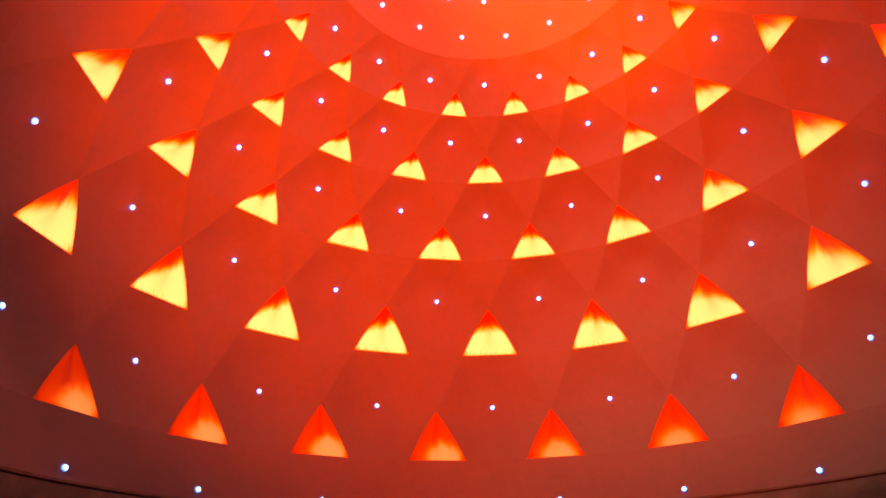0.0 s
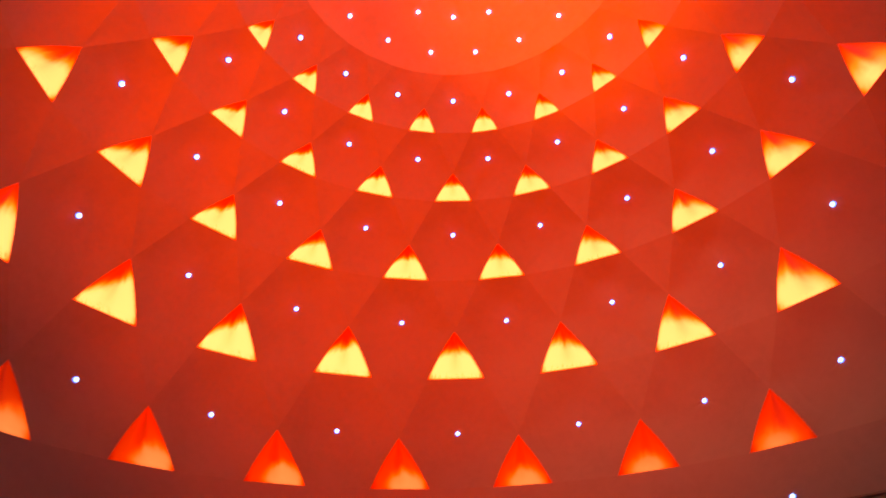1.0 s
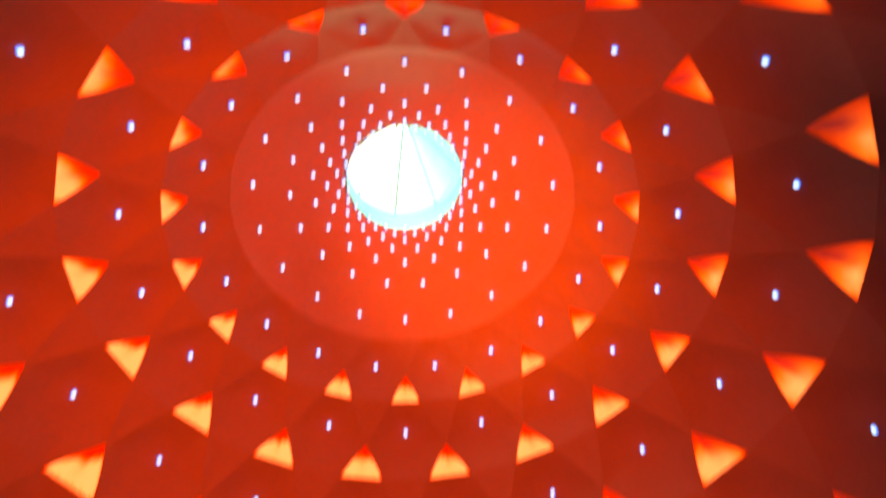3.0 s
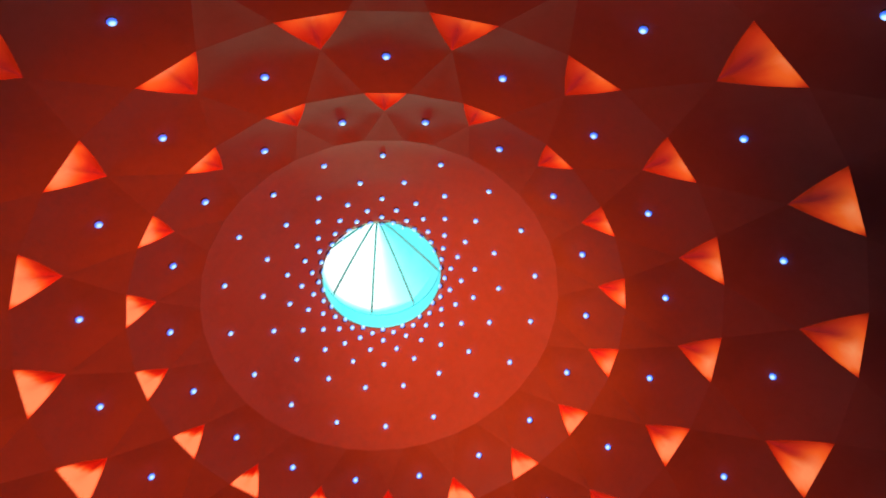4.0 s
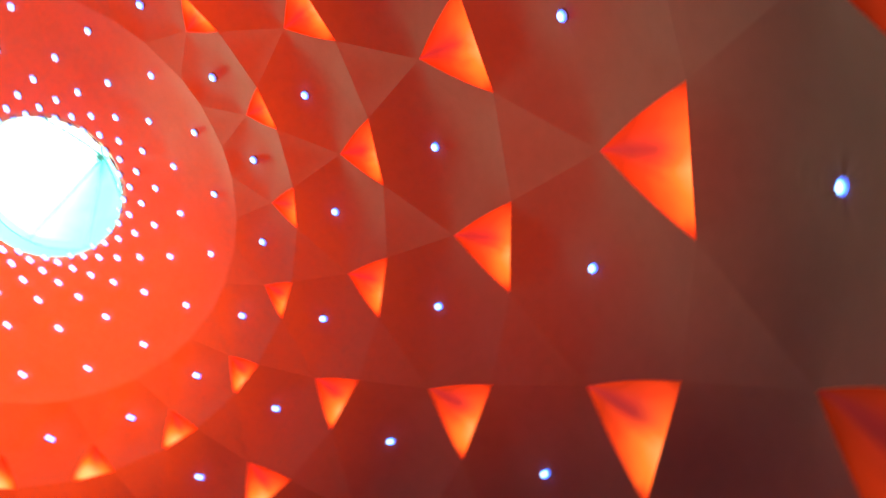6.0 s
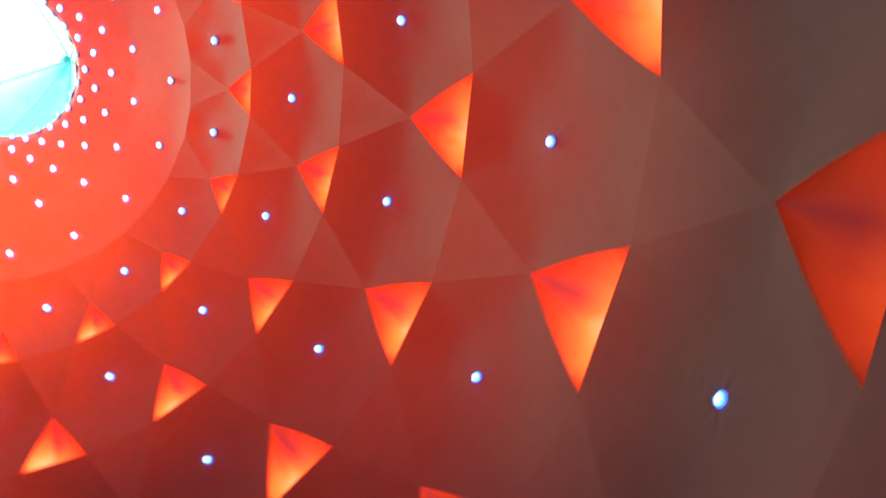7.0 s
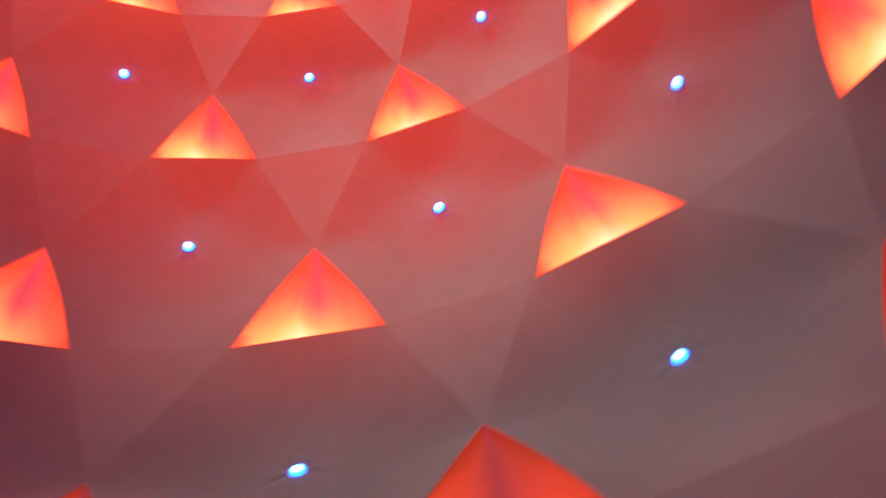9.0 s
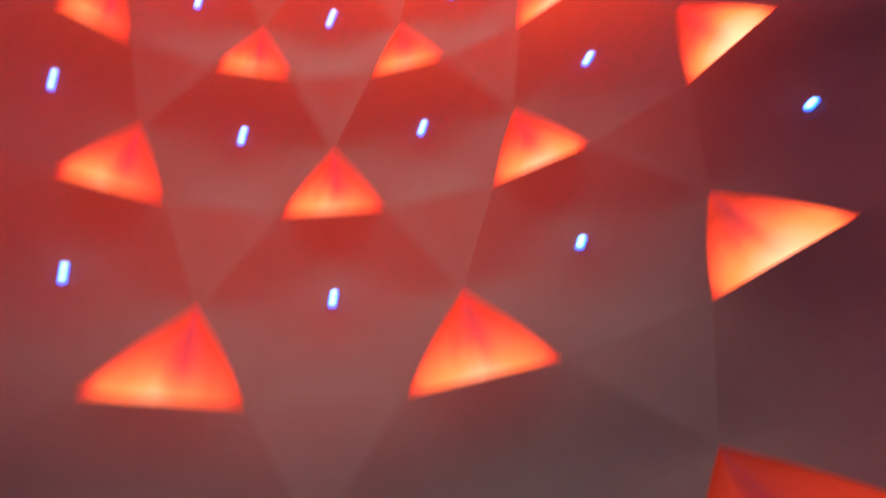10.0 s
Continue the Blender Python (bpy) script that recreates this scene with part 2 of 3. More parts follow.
def lens_material():
    m, nt, b = material("led_lens")
    b.inputs["Base Color"].default_value = (0.05, 0.10, 0.16, 1)
    b.inputs["Roughness"].default_value = 0.2
    # white-hot in the middle, deep blue at the edge
    spot = nt.nodes.new("ShaderNodeTexCoord")
    sep = nt.nodes.new("ShaderNodeSeparateXYZ")
    nt.links.new(spot.outputs["Object"], sep.inputs[0])
    x, z = sep.outputs["X"], sep.outputs["Z"]
    r = calc(nt, "SQRT", calc(nt, "ADD", calc(nt, "MULTIPLY", x, x), calc(nt, "MULTIPLY", z, z)))
    r = calc(nt, "MULTIPLY", r, 1 / 0.022)
    nt.links.new(ramp(nt, r, [(0.0, (0.62, 0.92, 1.0)), (0.60, (0.30, 0.62, 1.0)), (0.84, (0.05, 0.26, 1.0)), (1.0, (0.04, 0.11, 0.80))]), b.inputs["Emission Color"])
    b.inputs["Emission Strength"].default_value = LED_GLOW
    return m


def cone_material():
    """White tent cloth, daylight painted as emission: one side sun-white, rest and foot blue-green."""
    m, nt, b = material("cone_cloth_painted_daylight")
    geo = nt.nodes.new("ShaderNodeNewGeometry")
    p = nt.nodes.new("ShaderNodeSeparateXYZ")
    nt.links.new(geo.outputs["Position"], p.inputs[0])
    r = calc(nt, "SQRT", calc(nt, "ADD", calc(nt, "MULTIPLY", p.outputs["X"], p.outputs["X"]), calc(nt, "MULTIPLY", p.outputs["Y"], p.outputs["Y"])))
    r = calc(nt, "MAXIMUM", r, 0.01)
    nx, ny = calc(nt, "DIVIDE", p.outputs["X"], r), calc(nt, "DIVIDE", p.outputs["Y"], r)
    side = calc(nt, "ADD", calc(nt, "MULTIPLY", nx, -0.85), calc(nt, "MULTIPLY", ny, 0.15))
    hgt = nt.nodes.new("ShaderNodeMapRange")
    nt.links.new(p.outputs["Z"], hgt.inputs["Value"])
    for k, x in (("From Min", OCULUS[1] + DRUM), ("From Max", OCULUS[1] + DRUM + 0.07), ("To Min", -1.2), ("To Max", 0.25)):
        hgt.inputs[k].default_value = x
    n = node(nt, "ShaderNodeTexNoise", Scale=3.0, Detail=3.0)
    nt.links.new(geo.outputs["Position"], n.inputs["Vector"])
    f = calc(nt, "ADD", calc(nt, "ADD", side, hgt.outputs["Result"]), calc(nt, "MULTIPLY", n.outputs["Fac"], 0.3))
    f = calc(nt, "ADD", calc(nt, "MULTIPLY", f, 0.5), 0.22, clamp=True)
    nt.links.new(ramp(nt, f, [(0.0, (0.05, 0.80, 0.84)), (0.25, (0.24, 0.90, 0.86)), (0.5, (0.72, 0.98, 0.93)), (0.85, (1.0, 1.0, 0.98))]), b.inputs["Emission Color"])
    # extra glow painted on the far side, which lights the near wall
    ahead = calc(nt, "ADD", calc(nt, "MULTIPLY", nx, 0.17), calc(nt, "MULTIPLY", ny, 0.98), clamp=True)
    cloth_glow = calc(nt, "ADD", calc(nt, "MULTIPLY", calc(nt, "POWER", ahead, 3.0), 0.12), 0.15)
    # the upright drum below the cone is given less glow
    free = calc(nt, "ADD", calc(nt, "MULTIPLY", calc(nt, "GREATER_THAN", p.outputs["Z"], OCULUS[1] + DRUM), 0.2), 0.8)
    cloth_glow = calc(nt, "MULTIPLY", cloth_glow, free)
    nt.links.new(calc(nt, "MULTIPLY", cloth_glow, CONE_GLOW), b.inputs["Emission Strength"])
    # base colour kept near black so lamps inside don't whiten the cloth
    b.inputs["Base Color"].default_value = (0.05, 0.10, 0.10, 1)
    b.inputs["Roughness"].default_value = 0.8
    return m


# dome tone set to mid-grey to hold down bounced light
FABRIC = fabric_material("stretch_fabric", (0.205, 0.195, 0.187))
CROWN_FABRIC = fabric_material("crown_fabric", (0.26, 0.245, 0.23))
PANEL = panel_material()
LENS = lens_material()
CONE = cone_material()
HEM = plain_material("orange_hem_tape", (0.70, 0.26, 0.15), 0.75, scale=60.0)
BEZEL = plain_material("dark_bezel", (0.06, 0.06, 0.07), 0.4, metal=0.6, scale=80.0)
RIB = plain_material("grey_green_rib", (0.12, 0.40, 0.37), 0.6, scale=40.0)
SEAM = plain_material("seam_tape", (0.46, 0.42, 0.40), 0.85, scale=50.0)
DARK = plain_material("dark_wall_cloth", (0.11, 0.12, 0.10), 0.9, scale=2.5, vary=0.4)
FLOOR = plain_material("dark_carpet", (0.045, 0.040, 0.040), 0.95, scale=30.0, vary=0.4, bump_by=0.4)
RAIL = plain_material("rim_rail", (0.15, 0.14, 0.12), 0.7, scale=20.0)
VALANCE = plain_material("valance_cloth", (0.17, 0.21, 0.17), 0.9, scale=6.0)


# ---- building helpers ----
def mesh_object(name, bm, mat, smooth=True):
    bmesh.ops.recalc_face_normals(bm, faces=bm.faces)
    me = bpy.data.meshes.new(name)
    bm.to_mesh(me)
    bm.free()
    me.materials.append(mat)
    for poly in me.polygons:
        poly.use_smooth = smooth
    return new(name, me)


def part(name, bm, mat, parent, label="", smooth=True):
    ob = mesh_object(name, bm, mat, smooth)
    ob.parent = parent
    if label:
        tagged(ob, label)
    return ob


def add_grid(bm, rows, closed=False):
    """Quads between rows of points, each row as long as the next."""
    vs = [[bm.verts.new(p) for p in row] for row in rows]
    for a, b in zip(vs, vs[1:]):
        n = len(a)
        for i in range(n if closed else n - 1):
            q = (a[i], a[(i + 1) % n], b[(i + 1) % n], b[i])
            bm.faces.new(q)
    return vs


def add_tube(bm, path, radius, sides=6, closed=False):
    """A round bar along a path."""
    rows = []
    n = len(path)
    for i, p in enumerate(path):
        a = path[(i - 1) % n] if closed or i else path[i]
        b = path[(i + 1) % n] if closed or i < n - 1 else path[i]
        d = (b - a).normalized()
        x = d.cross(Vector((0, 0, 1)))
        x = (x if x.length > 1e-3 else d.cross(Vector((1, 0, 0)))).normalized()
        y = d.cross(x)
        rows.append([p + radius * (math.cos(k * 2 * math.pi / sides) * x + math.sin(k * 2 * math.pi / sides) * y) for k in range(sides)])
    if closed:
        rows.append(rows[0])
    add_grid(bm, rows, closed=True)
    if closed:
        bmesh.ops.remove_doubles(bm, verts=bm.verts, dist=1e-5)


def inward(p, q):
    """The normal, towards the inside, of the dome between profile points p (lower) and q, as (radial, up)."""
    d = Vector((q[0] - p[0], q[1] - p[1])).normalized()
    return Vector((-d.y, d.x))


# ---- stretched dome: one tier of fabric ----
def dimple(bm, lamp, outline, normal, depth, belly, slack, seed, radial=12, creased=False):
    """Fabric drawn back to a lamp from a closed outline, with folds that run out from the lamp."""
    rng = random.Random(seed)
    n = len(outline)
    fa, fb, fc = rng.uniform(0, 6.3), rng.uniform(0, 6.3), rng.uniform(0, 6.3)
    crease_at = rng.uniform(-0.08, 0.16)
    rows = []
    round_off = [sum((outline[(i + d) % n] for d in range(-5, 6)), Vector()) / 11 for i in range(n)]
    for k in range(radial + 1):
        s = 0.022 + (1 - 0.022) * (k / radial) ** 1.35
        row = []
        for i, b in enumerate(outline):
            a = 2 * math.pi * i / n
            p = lamp + s * (round_off[i].lerp(b, s ** 3) - lamp)
            lift = depth * (s ** 0.6 - s) * (1 - s) - belly * math.sin(math.pi * s)
            fold = math.sin(7 * a + fa) + 0.7 * math.sin(11 * a + fb) + 0.5 * math.sin(17 * a + fc)
            lift += slack * fold * math.exp(-((s - 0.10) / 0.13) ** 2)
            if creased:
                # short creases beside the lamp and slack along the openings
                turned = (i / n - crease_at + 0.5) % 1.0 - 0.5
                lift += 0.011 * math.sin(95 * s + fb) * math.exp(-((s - 0.24) / 0.07) ** 2 - (turned / 0.035) ** 2)
                side = min(abs(i / n - 0.40), abs(i / n - 0.80))
                lift += 0.009 * math.sin(70 * s + fa + 6 * turned) * math.exp(-((s - 0.86) / 0.08) ** 2 - ((side - 0.03 * math.sin(fc)) / 0.07) ** 2)
            lift += 0.010 * noise.noise(p * 1.7 + Vector((seed, 0, 0))) * math.sin(math.pi * s)
            row.append(p + normal * lift)
        rows.append(row)
    add_grid(bm, rows, closed=True)
    cell_done(bm)


def cell_done(bm):
    """Number the faces made since the last call as one piece of cloth."""
    layer = bm.faces.layers.int.get("cell") or bm.faces.layers.int.new("cell")
    top = max((f[layer] for f in bm.faces), default=0) + 1
    for f in bm.faces:
        if f[layer] == 0:
            f[layer] = top


def line(a, b, n):
    return [a + (b - a) * (i / n) for i in range(n)]


def arc(pair, a0, a1, n):
    return [at(pair, a0 + (a1 - a0) * i / n) for i in range(n)]


SAG = (0.010, 0.016, 0.014, 0.010, 0.007)     # how far the hanging facets fill out backwards


def tier(k):
    bm = bmesh.new()
    shift = 0.5 if k % 2 == 0 else 0.0     # triangles of this tier stand on half steps
    low, high, ap, lp = BASE[k], BASE[k + 1], APEX[k], LAMP[k]
    w0, w1 = HALF[k], HALF[k + 1]
    n2 = inward(low, high)
    for j in range(N):
        tri = (j + shift) * STEP               # triangle of this tier
        mid = tri + STEP / 2                   # lamp, and triangle of the next tier
        nrm = Vector((n2.x * math.sin(mid), n2.x * math.cos(mid), n2.y))
        b_left, b_right = at(low, tri + w0), at(low, tri + STEP - w0)
        t_left, t_right = at(high, mid - w1), at(high, mid + w1)
        a_left, a_right = at(ap, tri), at(ap, tri + STEP)
        outline = (line(t_left, t_right, 8) + line(t_right, a_right, 7) + edge(a_right, b_right, tri + STEP, -1)
                   + line(b_right, b_left, 8) + edge(b_left, a_left, tri, 1) + line(a_left, t_left, 7))
        dimple(bm, at(lp, mid), outline, nrm, (0.12, 0.06, 0.05, 0.03, 0.02)[k], (0.056, 0.056, 0.042, 0.028, 0.022)[k], (0.0015, 0.0008, 0.0006, 0.0004, 0.0)[k], 31 * k + j, 26 if k == 0 else 13, k == 0)
        # flat facet that hangs from the gap to the tip of the triangle
        g0, g1 = at(high, tri - STEP / 2 + w1), at(high, tri + STEP / 2 - w1)
        m = 10
        rows = [[g0.lerp(a_left, i / m).lerp(g1.lerp(a_left, i / m), q / 8) for q in range(9)] for i in range(m)]
        fall = Vector((n2.x * math.sin(tri), n2.x * math.cos(tri), n2.y))
        for i, row in enumerate(rows):
            for q in range(9):
                row[q] = row[q] - fall * (SAG[k] * math.sin(math.pi * q / 8) ** 1.3 * math.sin(math.pi * i / m))
        vs = add_grid(bm, rows)
        tip = bm.verts.new(a_left)
        for q in range(8):
            bm.faces.new((vs[-1][q], vs[-1][q + 1], tip))
        cell_done(bm)
    bmesh.ops.remove_doubles(bm, verts=bm.verts, dist=1e-4)
    bm.normal_update()
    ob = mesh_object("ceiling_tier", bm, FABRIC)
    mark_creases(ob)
    return tagged(ob, "mid-grey stretch fabric tier of the dome, drawn back in dimples", "dome ceiling", "tiers of the dome", "structure")


def mark_creases(ob):
    """Keep the creases between pieces of cloth sharp."""
    bm = bmesh.new()
    bm.from_mesh(ob.data)
    layer = bm.faces.layers.int.get("cell")
    for e in bm.edges:
        if len(e.link_faces) == 2 and e.link_faces[0][layer] != e.link_faces[1][layer]:
            e.smooth = False
    bm.to_mesh(ob.data)
    bm.free()


def edge(p, q, tri, way, n=9):
    """A side of a triangular opening: the tape bows a little outwards. Leaves out q."""
    mid = at((1.0, 0.0), tri)
    out = []
    for i in range(n):
        t = i / n
        x = p + (q - p) * t
        across = Vector((math.cos(tri), -math.sin(tri), 0)) * way
        out.append(x + across * 0.017 * math.sin(math.pi * t) * ((p - q).length / 0.55))
    return out


for k in range(5):
    tier(k)


def skirt():
    """The lowest strip of fabric, down to the rim."""
    bm = bmesh.new()
    n2 = inward(RIM, BASE[0])
    for j in range(N):
        a = (j + 0.5) * STEP
        nrm = Vector((n2.x * math.sin(a), n2.x * math.cos(a), n2.y))
        tl, tr = at(BASE[0], a - HALF[0]), at(BASE[0], a + HALF[0])
        rl, rr = at(RIM, a - STEP / 2), at(RIM, a + STEP / 2)
        outline = line(tl, tr, 8) + line(tr, rr, 6) + list(reversed(arc(RIM, a - STEP / 2, a + STEP / 2, 12)[1:] + [rr])) + line(rl, tl, 6)
        dimple(bm, at(SKIRT_LAMP, a), outline, nrm, 0.06, 0.012, 0.002, 900 + j)
        g1 = at(BASE[0], a + STEP - HALF[0])
        rows = [[(tr + (rr - tr) * (i / 6)) + ((g1 + (rr - g1) * (i / 6)) - (tr + (rr - tr) * (i / 6))) * (q / 6) for q in range(7)] for i in range(6)]
        vs = add_grid(bm, rows)
        tip = bm.verts.new(rr)
        for q in range(6):
            bm.faces.new((vs[-1][q], vs[-1][q + 1], tip))
        cell_done(bm)
    bmesh.ops.remove_doubles(bm, verts=bm.verts, dist=1e-4)
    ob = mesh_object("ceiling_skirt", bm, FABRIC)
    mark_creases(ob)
    tagged(ob, "mid-grey stretch fabric skirt at the foot of the dome", "dome ceiling", kind="structure")


skirt()


def crown():
    """The smooth cap from the highest tier to the round opening."""
    bm = bmesh.new()
    prof = [BASE[5]]
    pts = [BASE[5]] + CROWN_LAMP[:6] + [OCULUS]
    for p, q in zip(pts, pts[1:]):
        for i in range(1, 5):
            swell = 0.004 * math.sin(math.pi * i / 4) if p is BASE[5] else 0.0
            prof.append((p[0] + (q[0] - p[0]) * i / 4 + swell, p[1] + (q[1] - p[1]) * i / 4 + swell))
    m = 144
    rows = []
    for i, pr in enumerate(prof):
        row = []
        for j in range(m):
            a = 2 * math.pi * j / m
            p = at(pr, a)
            if 0 < i < len(prof) - 1:
                p.z += 0.012 * noise.noise(p * 2.1)
            row.append(p)
        rows.append(row)
    lip = [(OCULUS[0] + 0.03, OCULUS[1] + 0.02), (OCULUS[0] + 0.05, OCULUS[1] + 0.03)]
    rows += [[at(pr, 2 * math.pi * j / m) for j in range(m)] for pr in lip]
    # meet the straight edges of the tier below
    rows[0] = [at(BASE[5], 2 * math.pi * j / m) for j in range(m)]
    add_grid(bm, rows, closed=True)
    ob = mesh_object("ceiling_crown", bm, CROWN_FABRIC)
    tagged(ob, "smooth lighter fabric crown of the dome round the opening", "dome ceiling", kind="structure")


crown()


# ---- room below the dome ----
def revolve(name, prof, mat, label, category, m=96):
    bm = bmesh.new()
    add_grid(bm, [[at(pr, 2 * math.pi * j / m) for j in range(m)] for pr in prof], closed=True)
    return tagged(mesh_object(name, bm, mat), label, category, kind="structure")


bm = bmesh.new()
ring = [bm.verts.new(at((6.2, 0.0), 2 * math.pi * j / 96)) for j in range(96)]
low = [bm.verts.new(at((6.2, -0.1), 2 * math.pi * j / 96)) for j in range(96)]
bm.faces.new(ring)
bm.faces.new(list(reversed(low)))
for i in range(96):
    bm.faces.new((ring[i], ring[(i + 1) % 96], low[(i + 1) % 96], low[i]))
tagged(mesh_object("floor", bm, FLOOR, smooth=False), "dark carpeted floor under the dome", "floor", kind="structure")
revolve("wall_round", [(4.9, 0.0), (4.9, RIM[1] + 0.35), (5.0, RIM[1] + 0.35), (5.0, 0.0), (4.9, 0.0)], DARK, "dark cloth-lined round wall", "wall")
revolve("valance", [(RIM[0] + 0.004, RIM[1] - 0.03), (RIM[0] + 0.02, RIM[1] - 0.42), (RIM[0] + 0.035, RIM[1] - 0.42), (RIM[0] + 0.025, RIM[1] - 0.02)], VALANCE, "dark grey-green cloth valance hung under the rim of the dome", "valance")
revolve("soffit", [(RIM[0] + 0.03, RIM[1] - 0.01), (4.9, RIM[1] + 0.30), (4.9, RIM[1] + 0.34), (RIM[0] + 0.03, RIM[1] + 0.03)], DARK, "dark cloth soffit behind the rim of the dome", "soffit")
bm = bmesh.new()
add_tube(bm, [at((RIM[0] + 0.005, RIM[1] - 0.012), 2 * math.pi * j / 144) for j in range(144)], 0.009, 8, closed=True)
tagged(mesh_object("rim_trim", bm, RAIL), "thin brown edge cord at the rim of the dome", "edge cord", kind="structure")
# unseen shell, added to keep outside light out of the dome
revolve("light_block_shell", [(5.0, RIM[1] + 0.35), (4.9, 4.6), (4.2, 5.9), (3.2, 6.7), (2.0, 7.2), (0.75, 7.5), (0.72, 8.3), (0.02, 8.9)], DARK, "unseen dark shell added over the fabric dome to keep light out", "tent roof")


# ---- lantern cone over the opening ----
def lantern():
    root = new("lantern_cone")
    tagged(root, "daylit white cloth cone with eight ribs over the round opening", "roof lantern")
    root.location = (0, 0, OCULUS[1])
    base = OCULUS[1]
    up = SPIRE[1] - base
    r0 = OCULUS[0] + 0.03
    bays = 8
    wide = 2 * math.pi / bays
    bm = bmesh.new()
    add_grid(bm, [[at((r0, DRUM * t / 3 - 0.01), 2 * math.pi * q / 72) for q in range(72)] for t in range(4)], closed=True)
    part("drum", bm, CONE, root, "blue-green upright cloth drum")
    for i in range(bays):
        bm = bmesh.new()
        rows = []
        for k in range(13):
            t = k / 12
            row = []
            for q in range(7):
                a = (i + q / 6) * wide
                chord = math.cos(wide / 2) / math.cos((q / 6 - 0.5) * wide)
                bow = 1.0 + (chord - 1) * 0.8
                rr = max(0.004, r0 * (1 - t) ** 0.85 * (1 if k == 0 else bow))
                row.append(at((rr, DRUM + 0.002 + (up - DRUM) * t), a))
            rows.append(row)
        add_grid(bm, rows)
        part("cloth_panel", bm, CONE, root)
        bm = bmesh.new()
        add_tube(bm, [at((max(0.004, r0 * (1 - k / 12) ** 0.85 - 0.008), DRUM + (up - DRUM) * k / 12), i * wide) for k in range(13)], 0.012, 6)
        part("rib", bm, RIB, root)
    bm = bmesh.new()
    add_tube(bm, [at((OCULUS[0] + 0.006, 0.0), 2 * math.pi * j / 72) for j in range(72)], 0.009, 6, closed=True)
    part("hoop", bm, RIB, root, "grey-green hoop")
    return root


lantern()


# ---- triangular light panels ----
def triangle_panel(k):
    """Origin at the middle of the base; the cloth sinks back from the edges of the opening."""
    root = new("triangle_panel")
    low, ap, w = BASE[k], APEX[k], HALF[k]
    o = Vector((0, low[0], low[1]))
    bl, br, tip = at(low, -w) - o, at(low, w) - o, at(ap, 0) - o
    n2 = inward(low, ap)
    back = -Vector((0, n2.x, n2.y))
    size = (br - bl).length
    bm = bmesh.new()
    uvl = bm.loops.layers.uv.new("panel")
    m, c = 14, 14
    left = edge(bl, tip, 0.0, -1, m)
    right = edge(br, tip, 0.0, 1, m)
    vs, uvs = [], {}
    for i in range(m):
        row = []
        for q in range(c + 1):
            x = q / c
            p = left[i] + (right[i] - left[i]) * x
            v = i / m
            f = 4 * x * (1 - x)
            sink = size * (0.16 * f ** 0.8 * (1 - v) ** 0.5 * min(1, 6 * v + 0.15))
            sink -= size * 0.05 * max(0, 1 - abs(x - 0.5) * 5) * math.sin(math.pi * v) ** 0.7
            vert = bm.verts.new(p + back * (sink + 0.002))
            uvs[vert] = (2 * x - 1, v)
            row.append(vert)
        vs.append(row)
    top = bm.verts.new(tip + back * 0.002)
    uvs[top] = (0, 1)
    for a, b in zip(vs, vs[1:]):
        for q in range(c):
            bm.faces.new((a[q], a[q + 1], b[q + 1], b[q]))
    for q in range(c):
        bm.faces.new((vs[-1][q], vs[-1][q + 1], top))
    for f in bm.faces:
        for l in f.loops:
            l[uvl].uv = uvs[l.vert]
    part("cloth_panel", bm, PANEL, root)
    for path in (left + [tip], right + [tip], line(bl, br, 12) + [br]):
        bm = bmesh.new()
        add_tube(bm, path, 0.0012, 6)
        part("hem", bm, HEM, root)
    return root


LABELS = ["orange-red backlit triangular cloth panel in the lowest tier of the dome", "glowing orange triangular cloth panel sewn into the grey dome",
          "yellow-orange backlit triangular cloth panel in the grey dome", "small glowing orange triangular cloth panel in the dome",
          "smallest glowing orange triangular panel below the crown"]
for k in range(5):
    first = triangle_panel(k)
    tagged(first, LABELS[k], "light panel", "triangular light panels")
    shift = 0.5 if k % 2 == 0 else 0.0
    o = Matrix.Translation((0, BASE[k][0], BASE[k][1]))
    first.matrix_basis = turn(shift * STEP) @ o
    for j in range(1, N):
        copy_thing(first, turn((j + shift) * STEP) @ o)


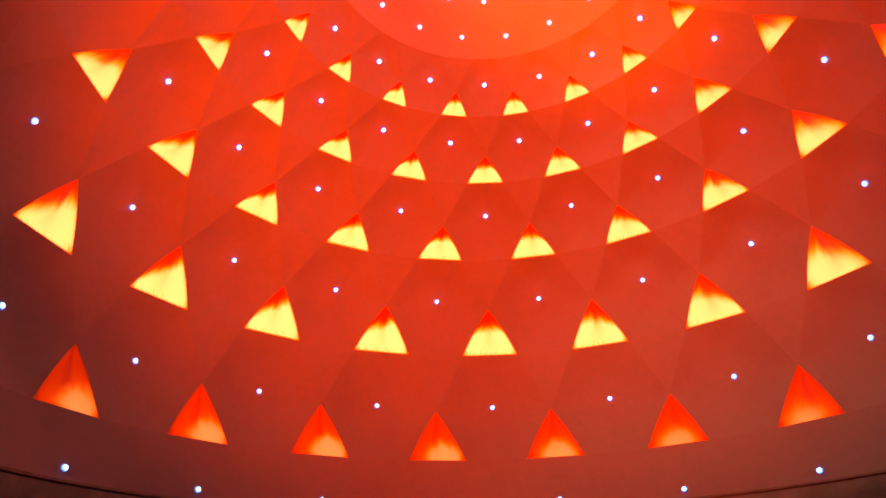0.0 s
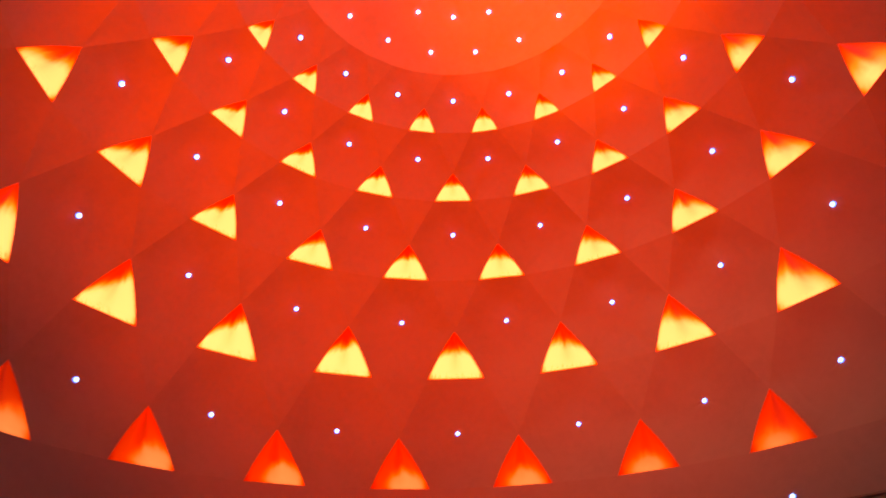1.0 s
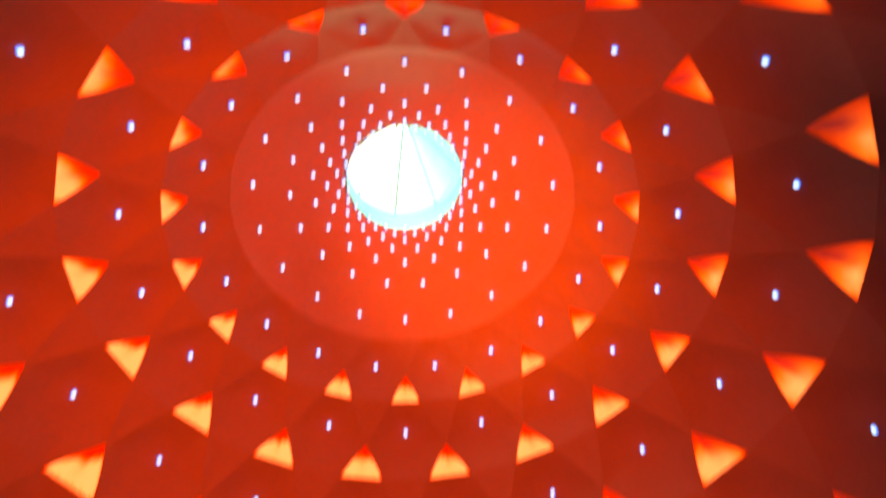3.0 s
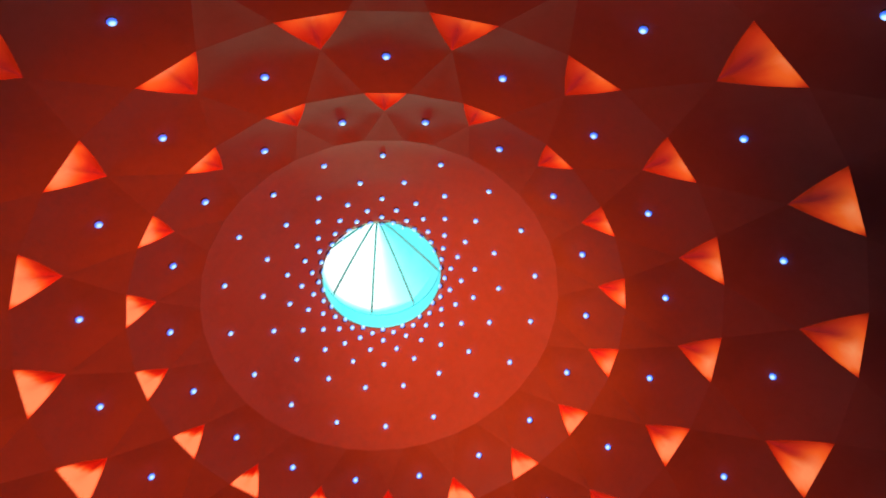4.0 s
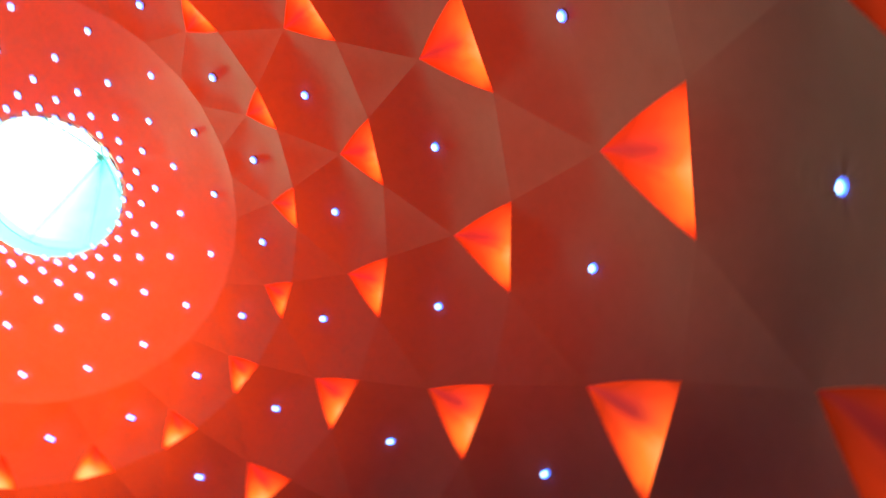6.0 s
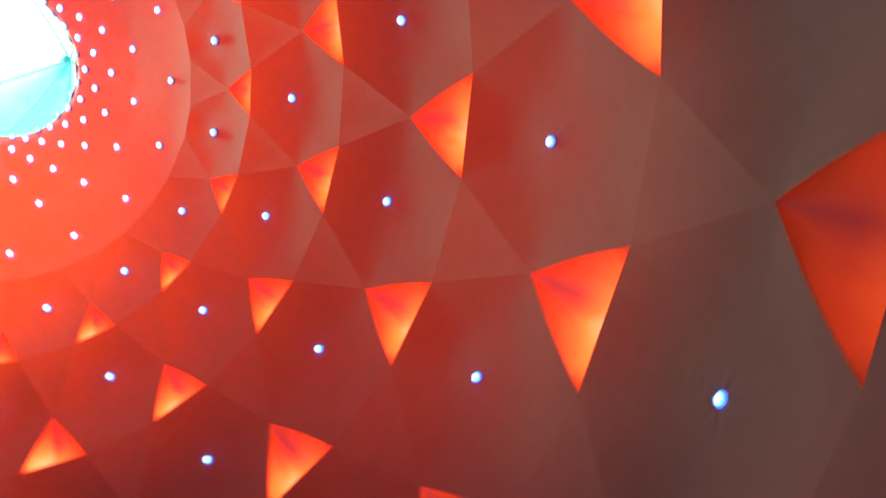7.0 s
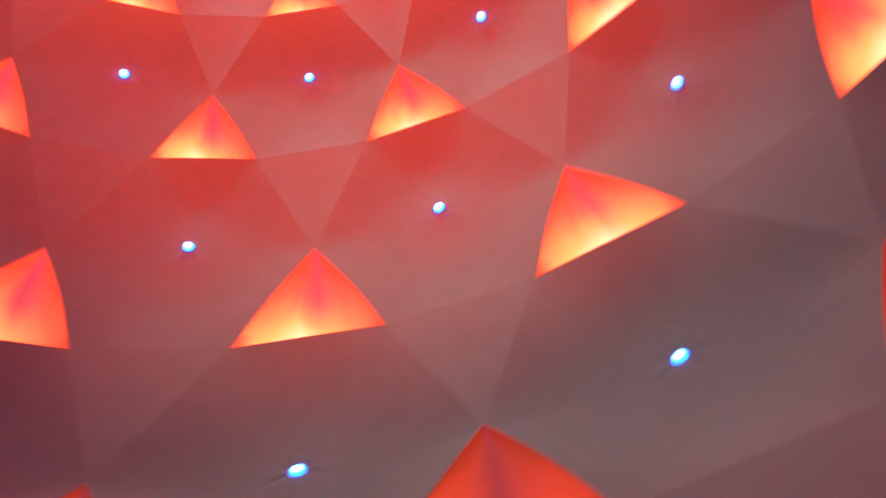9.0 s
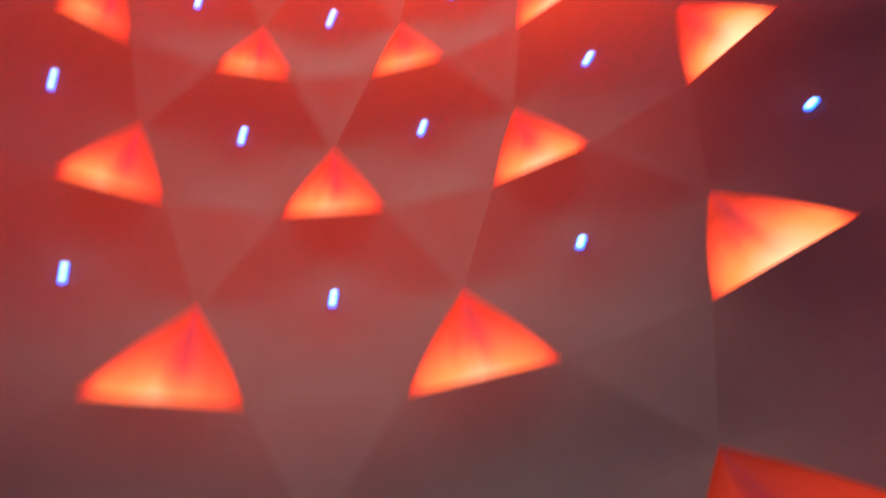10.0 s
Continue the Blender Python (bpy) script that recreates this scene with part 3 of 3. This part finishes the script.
# ---- spot lights ----
def spot_light(radius):
    """Faces -y, its seat at the origin."""
    root = new("spot_light")
    bm = bmesh.new()
    prof = [(1.0, 0.0), (0.97, 0.18), (0.85, 0.36), (0.6, 0.5), (0.3, 0.57), (0.02, 0.6)]
    add_grid(bm, [[Vector((radius * r * math.cos(q * math.pi / 8), -radius * h - 0.012, radius * r * math.sin(q * math.pi / 8))) for q in range(16)] for r, h in prof], closed=True)
    part("lens", bm, LENS, root, "bluish white glowing lens")
    bm = bmesh.new()
    prof = [(1.02, -0.3), (1.16, -0.3), (1.17, 0.2), (1.13, 0.3), (1.06, 0.3), (1.02, 0.3), (1.02, -0.3)]
    add_grid(bm, [[Vector((radius * r * math.cos(q * math.pi / 10), -radius * h, radius * r * math.sin(q * math.pi / 10))) for q in range(20)] for r, h in prof], closed=True)
    part("bezel", bm, BEZEL, root)
    return root


def shining(root, watts):
    """A spot light of the two lowest rings also throws its blue light across the room."""
    beam = new("beam", bpy.data.lights.new("beam", "SPOT"))
    beam.data.energy, beam.data.color = watts, (0.25, 0.24, 1.0)
    beam.data.spot_size, beam.data.spot_blend, beam.data.shadow_soft_size = radians(84), 0.9, 0.02
    beam.parent = root
    beam.matrix_basis = look((0, -0.05, 0), (0, -1, 0))
    return root


def lamp_ring(first, pair, normal, shift):
    """Places of one ring; normal is the way the lamps face, as (radial, up)."""
    tilt = math.atan2(normal.y, -normal.x)
    for j in range(N):
        yield turn((j + shift) * STEP) @ Matrix.Translation((0, pair[0], pair[1])) @ Matrix.Rotation(-tilt, 4, "X")


def place_ring(first, pair, normal, shift, fresh):
    for m in lamp_ring(first, pair, normal, shift):
        if fresh:
            first.matrix_basis, fresh = m, False
        else:
            copy_thing(first, m)


LARGE = ("small bluish-white LED spot light set in a fabric dimple", "spot light", "dome spot lights")
low = tagged(shining(spot_light(0.024), BEAM), *LARGE)
place_ring(low, SKIRT_LAMP, inward(RIM, BASE[0]), 0.5, True)
place_ring(low, LAMP[0], inward(BASE[0], BASE[1]), 0.0, False)
large = tagged(spot_light(0.024), *LARGE)
for k in range(1, 5):
    place_ring(large, LAMP[k], inward(BASE[k], BASE[k + 1]), 0.0 if k % 2 == 0 else 0.5, k == 1)
small = tagged(spot_light(0.020), "tiny bluish-white LED spot light in the fabric crown", "spot light", "crown spot lights")
for k in range(7):
    up = CROWN_LAMP[k + 1] if k < 6 else OCULUS
    place_ring(small, CROWN_LAMP[k], inward(CROWN_LAMP[k], up), 0.5 if k % 2 == 0 else 0.0, k == 0)
